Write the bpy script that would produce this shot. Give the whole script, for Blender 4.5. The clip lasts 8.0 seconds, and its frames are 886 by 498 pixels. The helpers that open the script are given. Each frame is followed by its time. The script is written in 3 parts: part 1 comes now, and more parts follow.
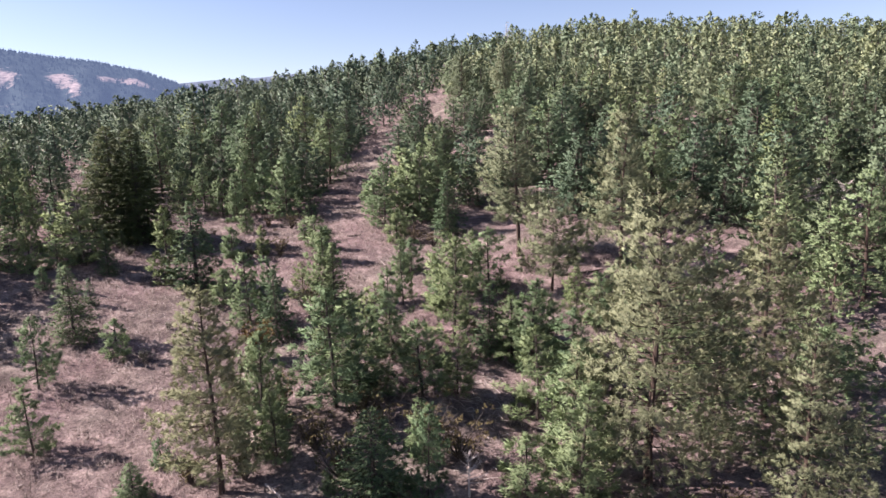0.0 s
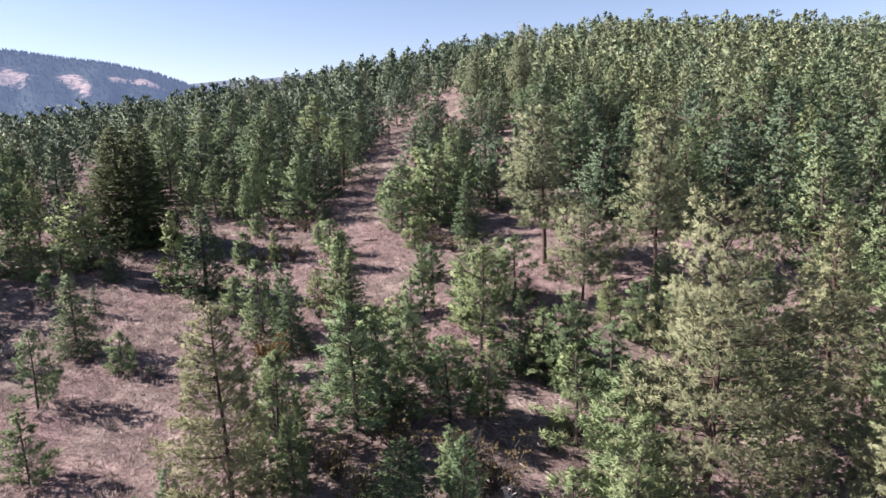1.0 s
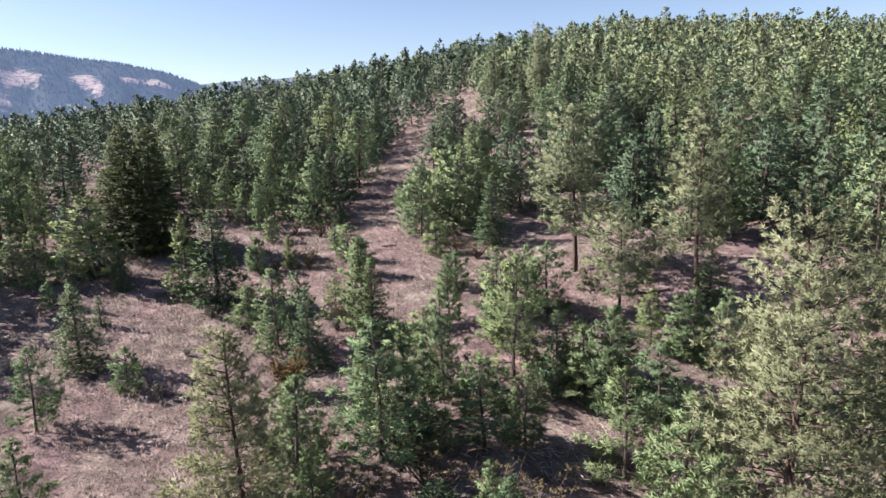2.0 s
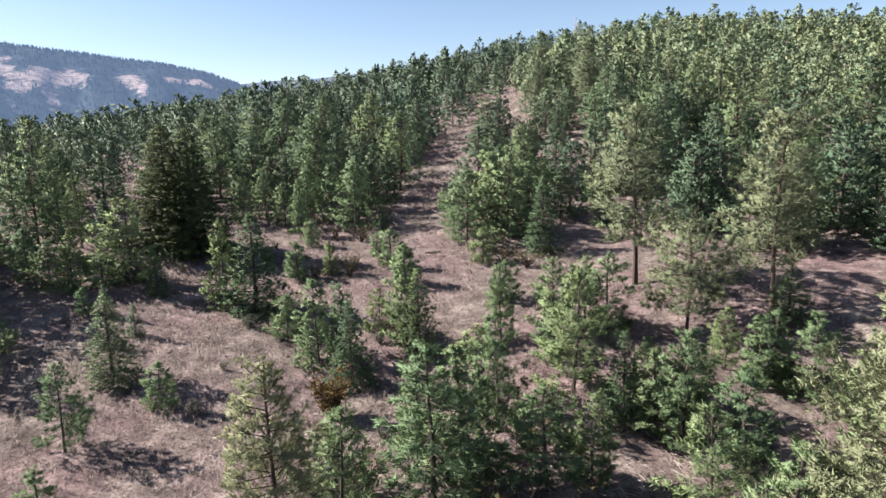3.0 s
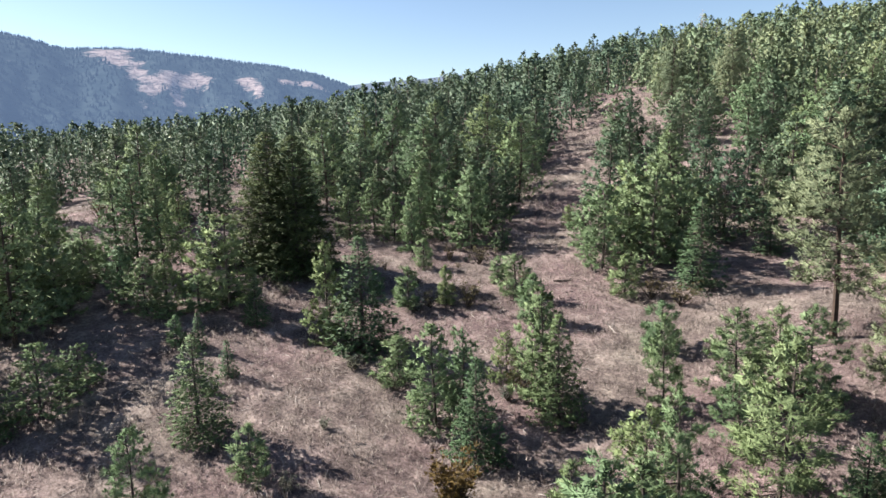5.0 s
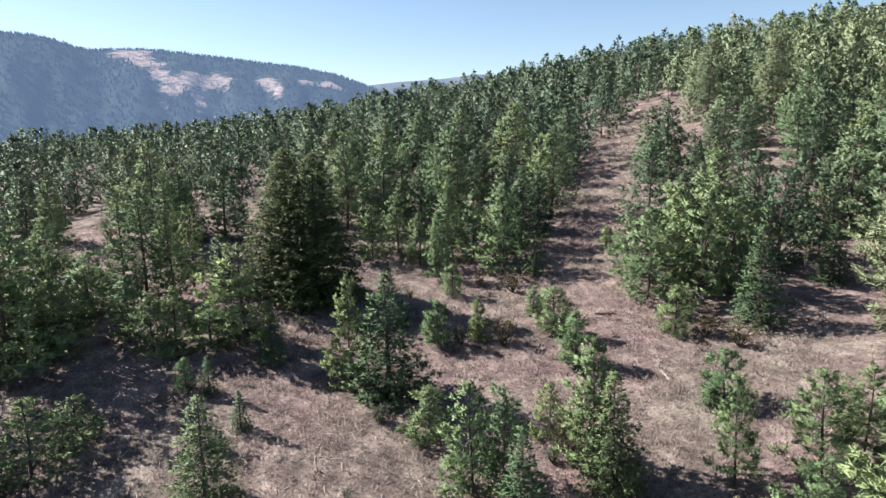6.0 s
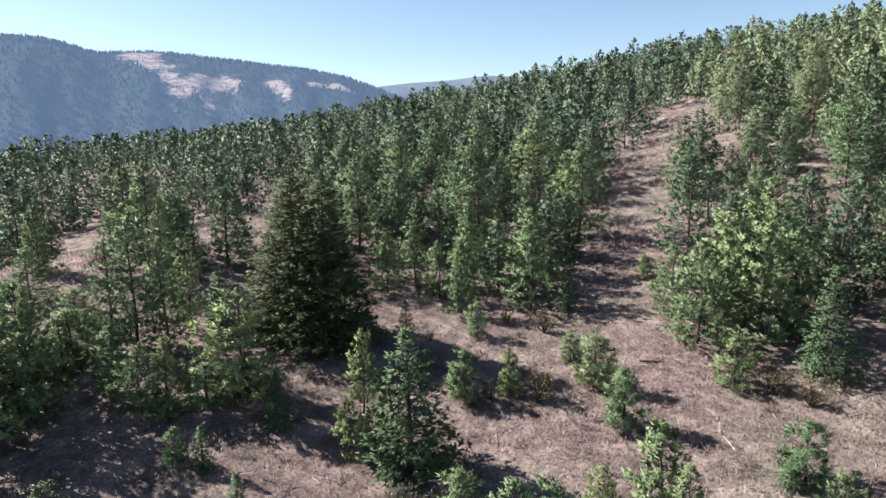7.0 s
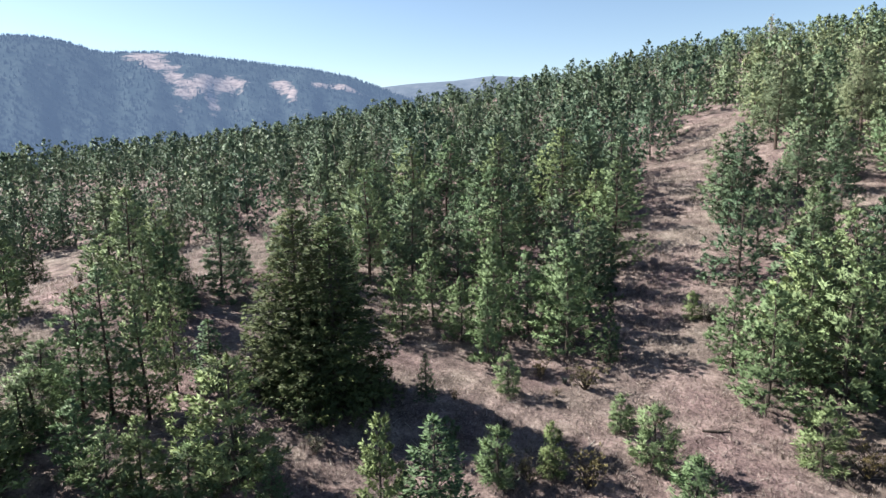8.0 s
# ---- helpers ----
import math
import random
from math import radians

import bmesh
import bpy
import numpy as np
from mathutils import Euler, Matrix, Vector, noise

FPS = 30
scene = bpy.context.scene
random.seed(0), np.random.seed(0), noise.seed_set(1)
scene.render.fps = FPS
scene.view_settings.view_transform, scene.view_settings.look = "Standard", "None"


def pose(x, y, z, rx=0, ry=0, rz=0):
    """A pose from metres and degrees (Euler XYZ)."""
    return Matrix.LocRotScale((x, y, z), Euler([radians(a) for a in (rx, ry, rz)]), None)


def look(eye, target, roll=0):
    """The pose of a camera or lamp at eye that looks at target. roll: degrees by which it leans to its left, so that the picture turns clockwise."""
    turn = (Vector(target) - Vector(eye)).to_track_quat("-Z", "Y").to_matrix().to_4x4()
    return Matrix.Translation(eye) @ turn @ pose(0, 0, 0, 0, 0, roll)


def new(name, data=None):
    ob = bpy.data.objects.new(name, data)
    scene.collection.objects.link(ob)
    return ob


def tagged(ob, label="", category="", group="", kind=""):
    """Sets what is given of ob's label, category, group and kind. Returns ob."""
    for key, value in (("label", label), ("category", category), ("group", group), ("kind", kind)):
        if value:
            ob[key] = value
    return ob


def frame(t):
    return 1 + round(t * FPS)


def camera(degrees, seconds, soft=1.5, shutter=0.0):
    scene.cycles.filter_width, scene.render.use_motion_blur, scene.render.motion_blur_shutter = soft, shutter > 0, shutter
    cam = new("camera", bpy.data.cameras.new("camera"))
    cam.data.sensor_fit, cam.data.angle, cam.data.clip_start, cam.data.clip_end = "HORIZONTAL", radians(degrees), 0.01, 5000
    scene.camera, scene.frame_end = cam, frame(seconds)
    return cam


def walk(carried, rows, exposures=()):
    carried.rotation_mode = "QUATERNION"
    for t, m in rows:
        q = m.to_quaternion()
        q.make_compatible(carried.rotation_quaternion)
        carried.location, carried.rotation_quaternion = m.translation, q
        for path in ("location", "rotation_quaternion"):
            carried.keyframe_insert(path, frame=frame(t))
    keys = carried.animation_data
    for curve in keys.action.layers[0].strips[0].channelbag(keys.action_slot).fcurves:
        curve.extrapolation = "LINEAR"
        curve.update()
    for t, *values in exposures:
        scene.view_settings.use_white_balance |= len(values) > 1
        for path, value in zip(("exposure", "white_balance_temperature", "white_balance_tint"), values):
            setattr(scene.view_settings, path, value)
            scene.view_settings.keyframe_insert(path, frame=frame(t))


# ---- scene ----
cam = camera(69.3, 8.0, soft=1.5)
METRES, EYE, TILT, LEAN, TURN = 40.21, 23.0, 10.0, 1.5, 13.3
ROWS = [
    (0.0, 0.0, 0.0, 0.0, -0.02, -20.62, 0.05),
    (0.5, -0.0171, 0.0406, -0.0078, 0.4, -20.6, 0.12),
    (1.0, -0.0339, 0.0825, -0.0159, 0.7, -20.58, 0.17),
    (2.5, -0.0872, 0.2122, -0.0377, 2.73, -20.55, 0.42),
    (3.0, -0.1054, 0.2564, -0.0437, 4.68, -20.55, 0.65),
    (3.5, -0.128, 0.3066, -0.0522, 7.11, -20.51, 0.99),
    (4.0, -0.1499, 0.3606, -0.0605, 9.75, -20.49, 1.44),
    (4.5, -0.1737, 0.4152, -0.0663, 11.95, -20.4, 1.82),
    (6.0, -0.2551, 0.5858, -0.0468, 15.08, -20.31, 2.28),
    (6.5, -0.2884, 0.6517, -0.0369, 15.49, -20.26, 2.34),
    (7.0, -0.3262, 0.7298, -0.0301, 15.77, -20.19, 2.46),
    (7.5, -0.3683, 0.8161, -0.0236, 16.03, -20.16, 2.52),
    (8.0, -0.412, 0.9023, -0.018, 16.21, -20.16, 2.47),
]
EXPOSURES = [(0.0, 1.73, 6650, 28), (2.5, 1.75, 6570, 16), (4.0, 1.74, 6530, 12), (6.0, 1.74, 6500, 10), (8.0, 1.75, 6500, 9)]
walk(cam, [(t, pose(0, 0, EYE, TILT, LEAN, TURN) @ pose(METRES * x, METRES * y, METRES * z, 90 + pitch, roll, yaw)) for t, x, y, z, yaw, pitch, roll in ROWS], EXPOSURES)


# ---- hillside ----
RISE_Y = np.array([-400, -60, 0, 30, 48, 66, 75, 87, 104, 119, 139, 168, 220, 300, 370, 440, 600, 900, 1500, 6000.0])
RISE_Z = np.array([-30, -8, 0.2, 4.2, 6.2, 9.0, 10.7, 14.0, 18.5, 22.4, 25.8, 30.0, 39.5, 57.0, 67.0, 65.0, 28.0, -30.0, -60.0, -60.0])
_FINE_Y = np.arange(-400.0, 6000.0, 1.0)
_FINE_Z = np.convolve(np.pad(np.interp(_FINE_Y, RISE_Y, RISE_Z), 8, mode="edge"), np.ones(17) / 17, mode="valid")

KNOLLS = ((-80, 32, 1.05), (-80, 50, 1.5), (-80, 88, 0.36), (-58, 32, 0.6), (-58, 50, 1.0), (-58, 112, 1.07), (-38, 32, 0.5), (-38, 50, -0.8), (-38, 68, 0.56), (-38, 88, 0.7), (-38, 112, 1.16), (-18, 32, 0.97), (-18, 50, -0.3), (-18, 88, -1.1), (-18, 112, -0.6), (2, 32, -0.76), (2, 50, -0.4), (2, 68, 1.3), (2, 88, -1.4), (2, 112, -1.0))
FOLDS = ((-58, 92, -0.75), (-58, 110, -0.86), (-58, 128, -0.75), (-58, 146, -1.9), (-40, 70, 0.59), (-40, 92, -1.23), (-40, 110, -1.86), (-40, 128, -0.72), (-40, 146, -1.32), (-40, 164, 1.46), (-40, 182, 0.64), (-22, 92, 0.32), (-22, 110, 0.57), (-22, 146, 0.69), (-22, 164, 1.35), (-22, 182, 0.4), (-4, 70, 0.55), (-4, 92, -0.45), (-4, 110, 0.73), (14, 70, 0.53), (14, 92, -0.45))


def ground_z(x, y):
    """Height of the hillside: a rising profile up the slope, falling off to the left higher up, with a knoll and a draw."""
    x, y = np.asarray(x, float), np.asarray(y, float)
    z = np.interp(y, _FINE_Y, _FINE_Z)
    left = np.logaddexp(0, (-54 - x) / 12) * 12
    z = z - left * np.clip(0.02 + (y - 90) * 0.0009, 0, 0.19) * np.clip(300 / (left + 300), 0.3, 1)
    z = z + 6.0 * np.exp(-((x + 80) / 26) ** 2 - ((y - 60) / 28) ** 2)
    z = z + 1.6 * np.exp(-((x + 46) / 13) ** 2 - ((y - 42) / 14) ** 2)
    z = z - 1.5 * np.exp(-((x - 6) / 12) ** 2 - ((y - 48) / 14) ** 2)
    for kx, ky, rise in KNOLLS + FOLDS:
        z = z + rise * np.exp(-((x - kx) / 20) ** 2 - ((y - ky) / 20) ** 2)
    far = np.clip((np.hypot(x, y) - 330) / 700, 0, 1) * np.clip((-x - 120) / 150, 0, 1)
    z = z - 110 * far * far * (3 - 2 * far)
    z = z - 0.06 * np.logaddexp(0, (x - 15) / 10) * 10 * np.clip((y - 120) / 120, 0, 1)
    side = np.clip((x - 90) / 400, 0, 1)
    z = z - 40 * side * side
    z = z + 0.16 * np.sin(x * 0.61 + 1.3 * np.sin(y * 0.23)) * np.sin(y * 0.53 + 0.7) + 0.25 * np.sin(x * 0.21 + y * 0.13) * np.sin(y * 0.19 - x * 0.07)
    return z

# ---- light ----
SUN_EL, SUN_AZ = 37.0, -99.0
world = bpy.data.worlds.new("sky")
scene.world = world
world.use_nodes = True
wn = world.node_tree.nodes
sky = wn.new("ShaderNodeTexSky")
sky.sky_type = "NISHITA"
sky.sun_disc = False
sky.sun_elevation, sky.sun_rotation = radians(SUN_EL), radians(SUN_AZ)
sky.altitude, sky.air_density, sky.dust_density, sky.ozone_density = 1600, 1.0, 1.1, 1.0
wn["Background"].inputs["Strength"].default_value = 0.0515
world.node_tree.links.new(sky.outputs[0], wn["Background"].inputs["Color"])
sun_way = Vector((math.sin(radians(SUN_AZ)) * math.cos(radians(SUN_EL)), math.cos(radians(SUN_AZ)) * math.cos(radians(SUN_EL)), math.sin(radians(SUN_EL))))
sun = new("sun", bpy.data.lights.new("sun", "SUN"))
sun.data.energy, sun.data.angle, sun.data.color = 5.0, radians(0.53), (1.0, 0.955, 0.89)
sun.matrix_world = look(sun_way * 100, (0, 0, 0))


# ---- materials ----
def material(name):
    m = bpy.data.materials.new(name)
    m.use_nodes = True
    nt = m.node_tree
    return m, nt.nodes, nt.links, nt.nodes["Principled BSDF"]


def ramp(nodes, stops):
    r = nodes.new("ShaderNodeValToRGB")
    while len(r.color_ramp.elements) < len(stops):
        r.color_ramp.elements.new(0.5)
    for e, (p, c) in zip(r.color_ramp.elements, stops):
        e.position, e.color = p, (*c, 1)
    return r


def noise_node(nodes, links, scale, detail=4.0, rough=0.6, coord="Object", stretch=None):
    tc = nodes.new("ShaderNodeTexCoord")
    n = nodes.new("ShaderNodeTexNoise")
    n.inputs["Scale"].default_value, n.inputs["Detail"].default_value, n.inputs["Roughness"].default_value = scale, detail, rough
    if stretch:
        mp = nodes.new("ShaderNodeMapping")
        mp.inputs["Scale"].default_value = stretch
        links.new(tc.outputs[coord], mp.inputs[0])
        links.new(mp.outputs[0], n.inputs["Vector"])
    else:
        links.new(tc.outputs[coord], n.inputs["Vector"])
    return n


def mix_color(nodes, links, fac, a, b, mode="MIX"):
    m = nodes.new("ShaderNodeMix")
    m.data_type, m.blend_type = "RGBA", mode
    for sock, v in ((m.inputs[0], fac), (m.inputs[6], a), (m.inputs[7], b)):
        if isinstance(v, (int, float)):
            sock.default_value = v
        elif isinstance(v, tuple):
            sock.default_value = (*v, 1)
        else:
            links.new(v, sock)
    return m.outputs[2]


def needles(name, dark, mid, light, dead=(0.16, 0.10, 0.045), clump=1.6, spread=1.0, joined=False):
    """Conifer needles: each blade its own tint, clumps lighter and darker over a few decimetres, each tree its own hue (joined: from the mesh's own values)."""
    m, nodes, links, bsdf = material(name)
    geo = nodes.new("ShaderNodeNewGeometry")
    soft = noise_node(nodes, links, clump, 3.0, 0.7)
    spot = nodes.new("ShaderNodeMapRange")
    spot.inputs["From Min"].default_value, spot.inputs["From Max"].default_value = 0.28, 0.72
    links.new(soft.outputs["Fac"], spot.inputs["Value"])
    both = nodes.new("ShaderNodeMix")
    both.inputs["Factor"].default_value = 0.38
    links.new(spot.outputs[0], both.inputs["A"])
    links.new(geo.outputs["Random Per Island"], both.inputs["B"])
    blade = ramp(nodes, [(0.08, dark), (0.5, mid), (0.9, light), (1.0, dead)])
    links.new(both.outputs["Result"], blade.inputs[0])
    tree = ramp(nodes, [(p, tuple(1 + (v - 1) * spread for v in c)) for p, c in ((0.0, (0.66, 0.78, 0.80)), (0.35, (0.86, 0.93, 0.91)), (0.75, (1.0, 1.0, 0.97)), (1.0, (1.10, 1.05, 0.92)))])
    if joined:
        own = nodes.new("ShaderNodeAttribute")
        own.attribute_name = "tree_tint"
        links.new(own.outputs["Fac"], tree.inputs[0])
    else:
        info = nodes.new("ShaderNodeObjectInfo")
        links.new(info.outputs["Random"], tree.inputs[0])
    colour = mix_color(nodes, links, 1.0, blade.outputs[0], tree.outputs[0], "MULTIPLY")
    links.new(colour, bsdf.inputs["Base Color"])
    bsdf.inputs["Roughness"].default_value = 0.6
    bsdf.inputs["Specular IOR Level"].default_value = 0.12
    thin = nodes.new("ShaderNodeBsdfTranslucent")
    links.new(colour, thin.inputs["Color"])
    mixed = nodes.new("ShaderNodeMixShader")
    mixed.inputs[0].default_value = 0.11
    links.new(bsdf.outputs[0], mixed.inputs[1])
    links.new(thin.outputs[0], mixed.inputs[2])
    links.new(mixed.outputs[0], nodes["Material Output"].inputs["Surface"])
    return m


def bark(name, dark, light):
    m, nodes, links, bsdf = material(name)
    n = noise_node(nodes, links, 6.0, 5.0, 0.65, stretch=(3, 3, 0.6))
    r = ramp(nodes, [(0.3, dark), (0.7, light)])
    links.new(n.outputs["Fac"], r.inputs[0])
    links.new(r.outputs[0], bsdf.inputs["Base Color"])
    bsdf.inputs["Roughness"].default_value = 0.9
    b = nodes.new("ShaderNodeBump")
    b.inputs["Strength"].default_value, b.inputs["Distance"].default_value = 0.8, 0.03
    links.new(n.outputs["Fac"], b.inputs["Height"])
    links.new(b.outputs[0], bsdf.inputs["Normal"])
    return m


PINE = needles("pine_needles", (0.062, 0.087, 0.044), (0.158, 0.21, 0.105), (0.225, 0.281, 0.152))
FIR = needles("fir_needles", (0.051, 0.08, 0.039), (0.099, 0.142, 0.069), (0.147, 0.186, 0.095), dead=(0.06, 0.07, 0.03))
DARK_FIR = needles("dark_fir_needles", (0.047, 0.061, 0.025), (0.088, 0.106, 0.043), (0.139, 0.147, 0.059), dead=(0.08, 0.05, 0.02))
JUNIPER = needles("rusty_juniper_needles", (0.06, 0.035, 0.012), (0.13, 0.075, 0.024), (0.22, 0.135, 0.05))
SAGE = needles("grey_sage_leaves", (0.10, 0.10, 0.075), (0.20, 0.195, 0.15), (0.33, 0.31, 0.25), dead=(0.2, 0.15, 0.11))
BRUSH = needles("brown_brush_leaves", (0.05, 0.04, 0.018), (0.11, 0.085, 0.04), (0.18, 0.15, 0.07))
WOODS = needles("distant_needles", (0.034, 0.052, 0.038), (0.084, 0.118, 0.077), (0.144, 0.186, 0.119), clump=0.7, joined=True)
HILL_WOODS = needles("distant_olive_needles", (0.056, 0.078, 0.048), (0.15, 0.185, 0.107), (0.218, 0.255, 0.153), clump=0.7, joined=True)
FOREST_PINE = needles("forest_pine_needles", (0.038, 0.059, 0.037), (0.105, 0.145, 0.086), (0.154, 0.199, 0.121))
OLD_PINE = needles("old_pine_needles", (0.07, 0.08, 0.048), (0.182, 0.2, 0.117), (0.259, 0.276, 0.167))
GRASS = needles("dry_bunchgrass", (0.12, 0.096, 0.088), (0.225, 0.186, 0.166), (0.35, 0.30, 0.262), dead=(0.14, 0.12, 0.07), clump=0.5, spread=0.0)
BARK = bark("grey_brown_bark", (0.022, 0.017, 0.013), (0.075, 0.057, 0.045))
RED_BARK = bark("russet_pine_bark", (0.022, 0.015, 0.011), (0.08, 0.05, 0.035))
GREY_WOOD = bark("weathered_grey_wood", (0.20, 0.17, 0.15), (0.50, 0.45, 0.40))
STONE = bark("pale_field_stone", (0.22, 0.2, 0.18), (0.46, 0.42, 0.38))


def soil():
    m, nodes, links, bsdf = material("dry_grass_slope")
    wide = noise_node(nodes, links, 0.09, 4.0, 0.6)
    mid = noise_node(nodes, links, 0.55, 6.0, 0.68)
    fine = noise_node(nodes, links, 5.0, 6.0, 0.75)
    grit = noise_node(nodes, links, 22.0, 3.0, 0.7)
    base = ramp(nodes, [(0.30, (0.07, 0.055, 0.054)), (0.5, (0.158, 0.127, 0.122)), (0.70, (0.31, 0.258, 0.24))])
    links.new(mid.outputs["Fac"], base.inputs[0])
    tint = ramp(nodes, [(0.35, (1.06, 0.93, 0.96)), (0.65, (0.98, 1.02, 0.93))])
    links.new(wide.outputs["Fac"], tint.inputs[0])
    c = mix_color(nodes, links, 1.0, base.outputs[0], tint.outputs[0], "MULTIPLY")
    tuft = ramp(nodes, [(0.32, (0.36, 0.32, 0.30)), (0.5, (1.0, 1.0, 1.0)), (0.68, (1.5, 1.46, 1.4))])
    links.new(fine.outputs["Fac"], tuft.inputs[0])
    c = mix_color(nodes, links, 1.0, c, tuft.outputs[0], "MULTIPLY")
    speck = ramp(nodes, [(0.66, (0, 0, 0)), (0.72, (1, 1, 1))])
    links.new(grit.outputs["Fac"], speck.inputs[0])
    c = mix_color(nodes, links, speck.outputs[0], c, (0.50, 0.45, 0.39))
    links.new(c, bsdf.inputs["Base Color"])
    bsdf.inputs["Roughness"].default_value = 0.95
    bsdf.inputs["Specular IOR Level"].default_value = 0.1
    b = nodes.new("ShaderNodeBump")
    b.inputs["Strength"].default_value, b.inputs["Distance"].default_value = 1.0, 0.22
    links.new(fine.outputs["Fac"], b.inputs["Height"])
    links.new(b.outputs[0], bsdf.inputs["Normal"])
    return m


def mountain_skin(name, forest, forest_light, haze_glow, haze_strength, bare):
    """Forested mountainside far away, with bare burnt slopes; a faint blue emission paints in the haze of the air in
    between.
    """
    m, nodes, links, bsdf = material(name)
    n1 = noise_node(nodes, links, 0.022, 7.0, 0.75)
    n2 = noise_node(nodes, links, 0.0055, 5.0, 0.62)
    n3 = noise_node(nodes, links, 0.075, 4.0, 0.75)
    trees = ramp(nodes, [(0.35, forest), (0.65, forest_light)])
    links.new(n1.outputs["Fac"], trees.inputs[0])
    attr = nodes.new("ShaderNodeAttribute")
    attr.attribute_name = "bare"
    add = nodes.new("ShaderNodeMath")
    add.operation = "MULTIPLY_ADD"
    add.inputs[1].default_value, add.inputs[2].default_value = 2.4, -1.2
    links.new(n1.outputs["Fac"], add.inputs[0])
    tot = nodes.new("ShaderNodeMath")
    tot.operation = "ADD"
    links.new(add.outputs[0], tot.inputs[0])
    links.new(attr.outputs["Fac"], tot.inputs[1])
    edge = ramp(nodes, [(0.36, (0, 0, 0)), (0.62, (1, 1, 1))])
    links.new(tot.outputs[0], edge.inputs[0])
    rock = ramp(nodes, [(0.38, tuple(v * 0.42 for v in bare)), (0.58, bare)])
    links.new(n3.outputs["Fac"], rock.inputs[0])
    c = mix_color(nodes, links, edge.outputs[0], trees.outputs[0], rock.outputs[0])
    links.new(c, bsdf.inputs["Base Color"])
    bsdf.inputs["Roughness"].default_value = 1.0
    bsdf.inputs["Specular IOR Level"].default_value = 0.0
    # blue emission paints in distance haze; the slope is no light source
    bsdf.inputs["Emission Color"].default_value = (*haze_glow, 1)
    bsdf.inputs["Emission Strength"].default_value = haze_strength
    b = nodes.new("ShaderNodeBump")
    b.inputs["Strength"].default_value, b.inputs["Distance"].default_value = 0.8, 8.0
    links.new(n1.outputs["Fac"], b.inputs["Height"])
    links.new(b.outputs[0], bsdf.inputs["Normal"])
    return m


# ---- mesh helpers ----
def mesh_of(name, verts, faces, mats, face_mats=None, smooth=False):
    me = bpy.data.meshes.new(name)
    me.from_pydata([tuple(v) for v in verts], [], [tuple(int(i) for i in f) for f in faces])
    for mt in mats:
        me.materials.append(mt)
    if face_mats is not None:
        me.polygons.foreach_set("material_index", np.asarray(face_mats, np.int32))
    if smooth:
        me.polygons.foreach_set("use_smooth", np.ones(len(me.polygons), bool))
    me.update()
    return me


def tri_mesh(name, tris, mats, face_mats=None, soft_normals=None):
    """A mesh of loose triangles: an array of shape (n, 3, 3). soft_normals: a way for each corner, towards which its shading leans."""
    n = len(tris)
    if soft_normals is not None:
        face = np.cross(tris[:, 1] - tris[:, 0], tris[:, 2] - tris[:, 0])
        flip = (face * soft_normals.mean(1)).sum(1) < 0
        tris = np.where(flip[:, None, None], tris[:, ::-1], tris)
        soft_normals = np.where(flip[:, None, None], soft_normals[:, ::-1], soft_normals)
        face = unit(np.where(flip[:, None], -face, face))
        soft_normals = unit(0.2 * face[:, None] + soft_normals)
    me = bpy.data.meshes.new(name)
    me.vertices.add(n * 3)
    me.vertices.foreach_set("co", np.ascontiguousarray(tris, np.float32).ravel())
    me.loops.add(n * 3)
    me.loops.foreach_set("vertex_index", np.arange(n * 3, dtype=np.int32))
    me.polygons.add(n)
    me.polygons.foreach_set("loop_start", np.arange(0, n * 3, 3, dtype=np.int32))
    for mt in mats:
        me.materials.append(mt)
    if face_mats is not None:
        me.polygons.foreach_set("material_index", np.asarray(face_mats, np.int32))
    me.update(calc_edges=True)
    if soft_normals is not None:
        me.normals_split_custom_set(soft_normals.reshape(-1, 3).astype(np.float32))
    return me


def thrice(ways):
    """One way for each triangle, given to its three corners."""
    return np.repeat(ways[:, None], 3, axis=1)


def unit(v):
    return v / np.maximum(np.linalg.norm(v, axis=-1, keepdims=True), 1e-9)


def blades(rng, centres, ways, count, length, width, spread, lift=0.15):
    """Tufts of narrow blades: `count` triangles at each centre, fanned round its way."""
    c = np.repeat(centres, count, axis=0)
    w = np.repeat(ways, count, axis=0)
    d = unit(w + rng.normal(0, spread, c.shape) + np.array([0, 0, lift]))
    l = length * rng.uniform(0.6, 1.15, (len(c), 1))
    side = unit(np.cross(d, np.array([0, 0, 1.0]) + rng.normal(0, 0.45, c.shape)))
    base = c + rng.normal(0, 0.12, c.shape) * length
    half_w = 0.5 * width * rng.uniform(0.7, 1.3, (len(c), 1))
    mid = base + d * l * 0.35
    return np.stack([mid + side * half_w, mid - side * half_w, base + d * l], axis=1)


def rod(points, radii, sides=5):
    """Triangles of a tapered, bent rod."""
    pts = np.asarray(points, float)
    rings = []
    for i, p in enumerate(pts):
        a = pts[min(i + 1, len(pts) - 1)] - pts[max(i - 1, 0)]
        a = a / max(np.linalg.norm(a), 1e-9)
        u = np.cross(a, (0.3, 0.9, 0.1) if abs(a[2]) > 0.7 else (0, 0, 1))
        u = u / np.linalg.norm(u)
        v = np.cross(a, u)
        ang = np.arange(sides) * 2 * np.pi / sides
        rings.append(p + radii[i] * (np.cos(ang)[:, None] * u + np.sin(ang)[:, None] * v))
    tris = []
    for r0, r1 in zip(rings[:-1], rings[1:]):
        for k in range(sides):
            k2 = (k + 1) % sides
            tris.append((r0[k], r0[k2], r1[k2]))
            tris.append((r0[k], r1[k2], r1[k]))
    return np.array(tris)


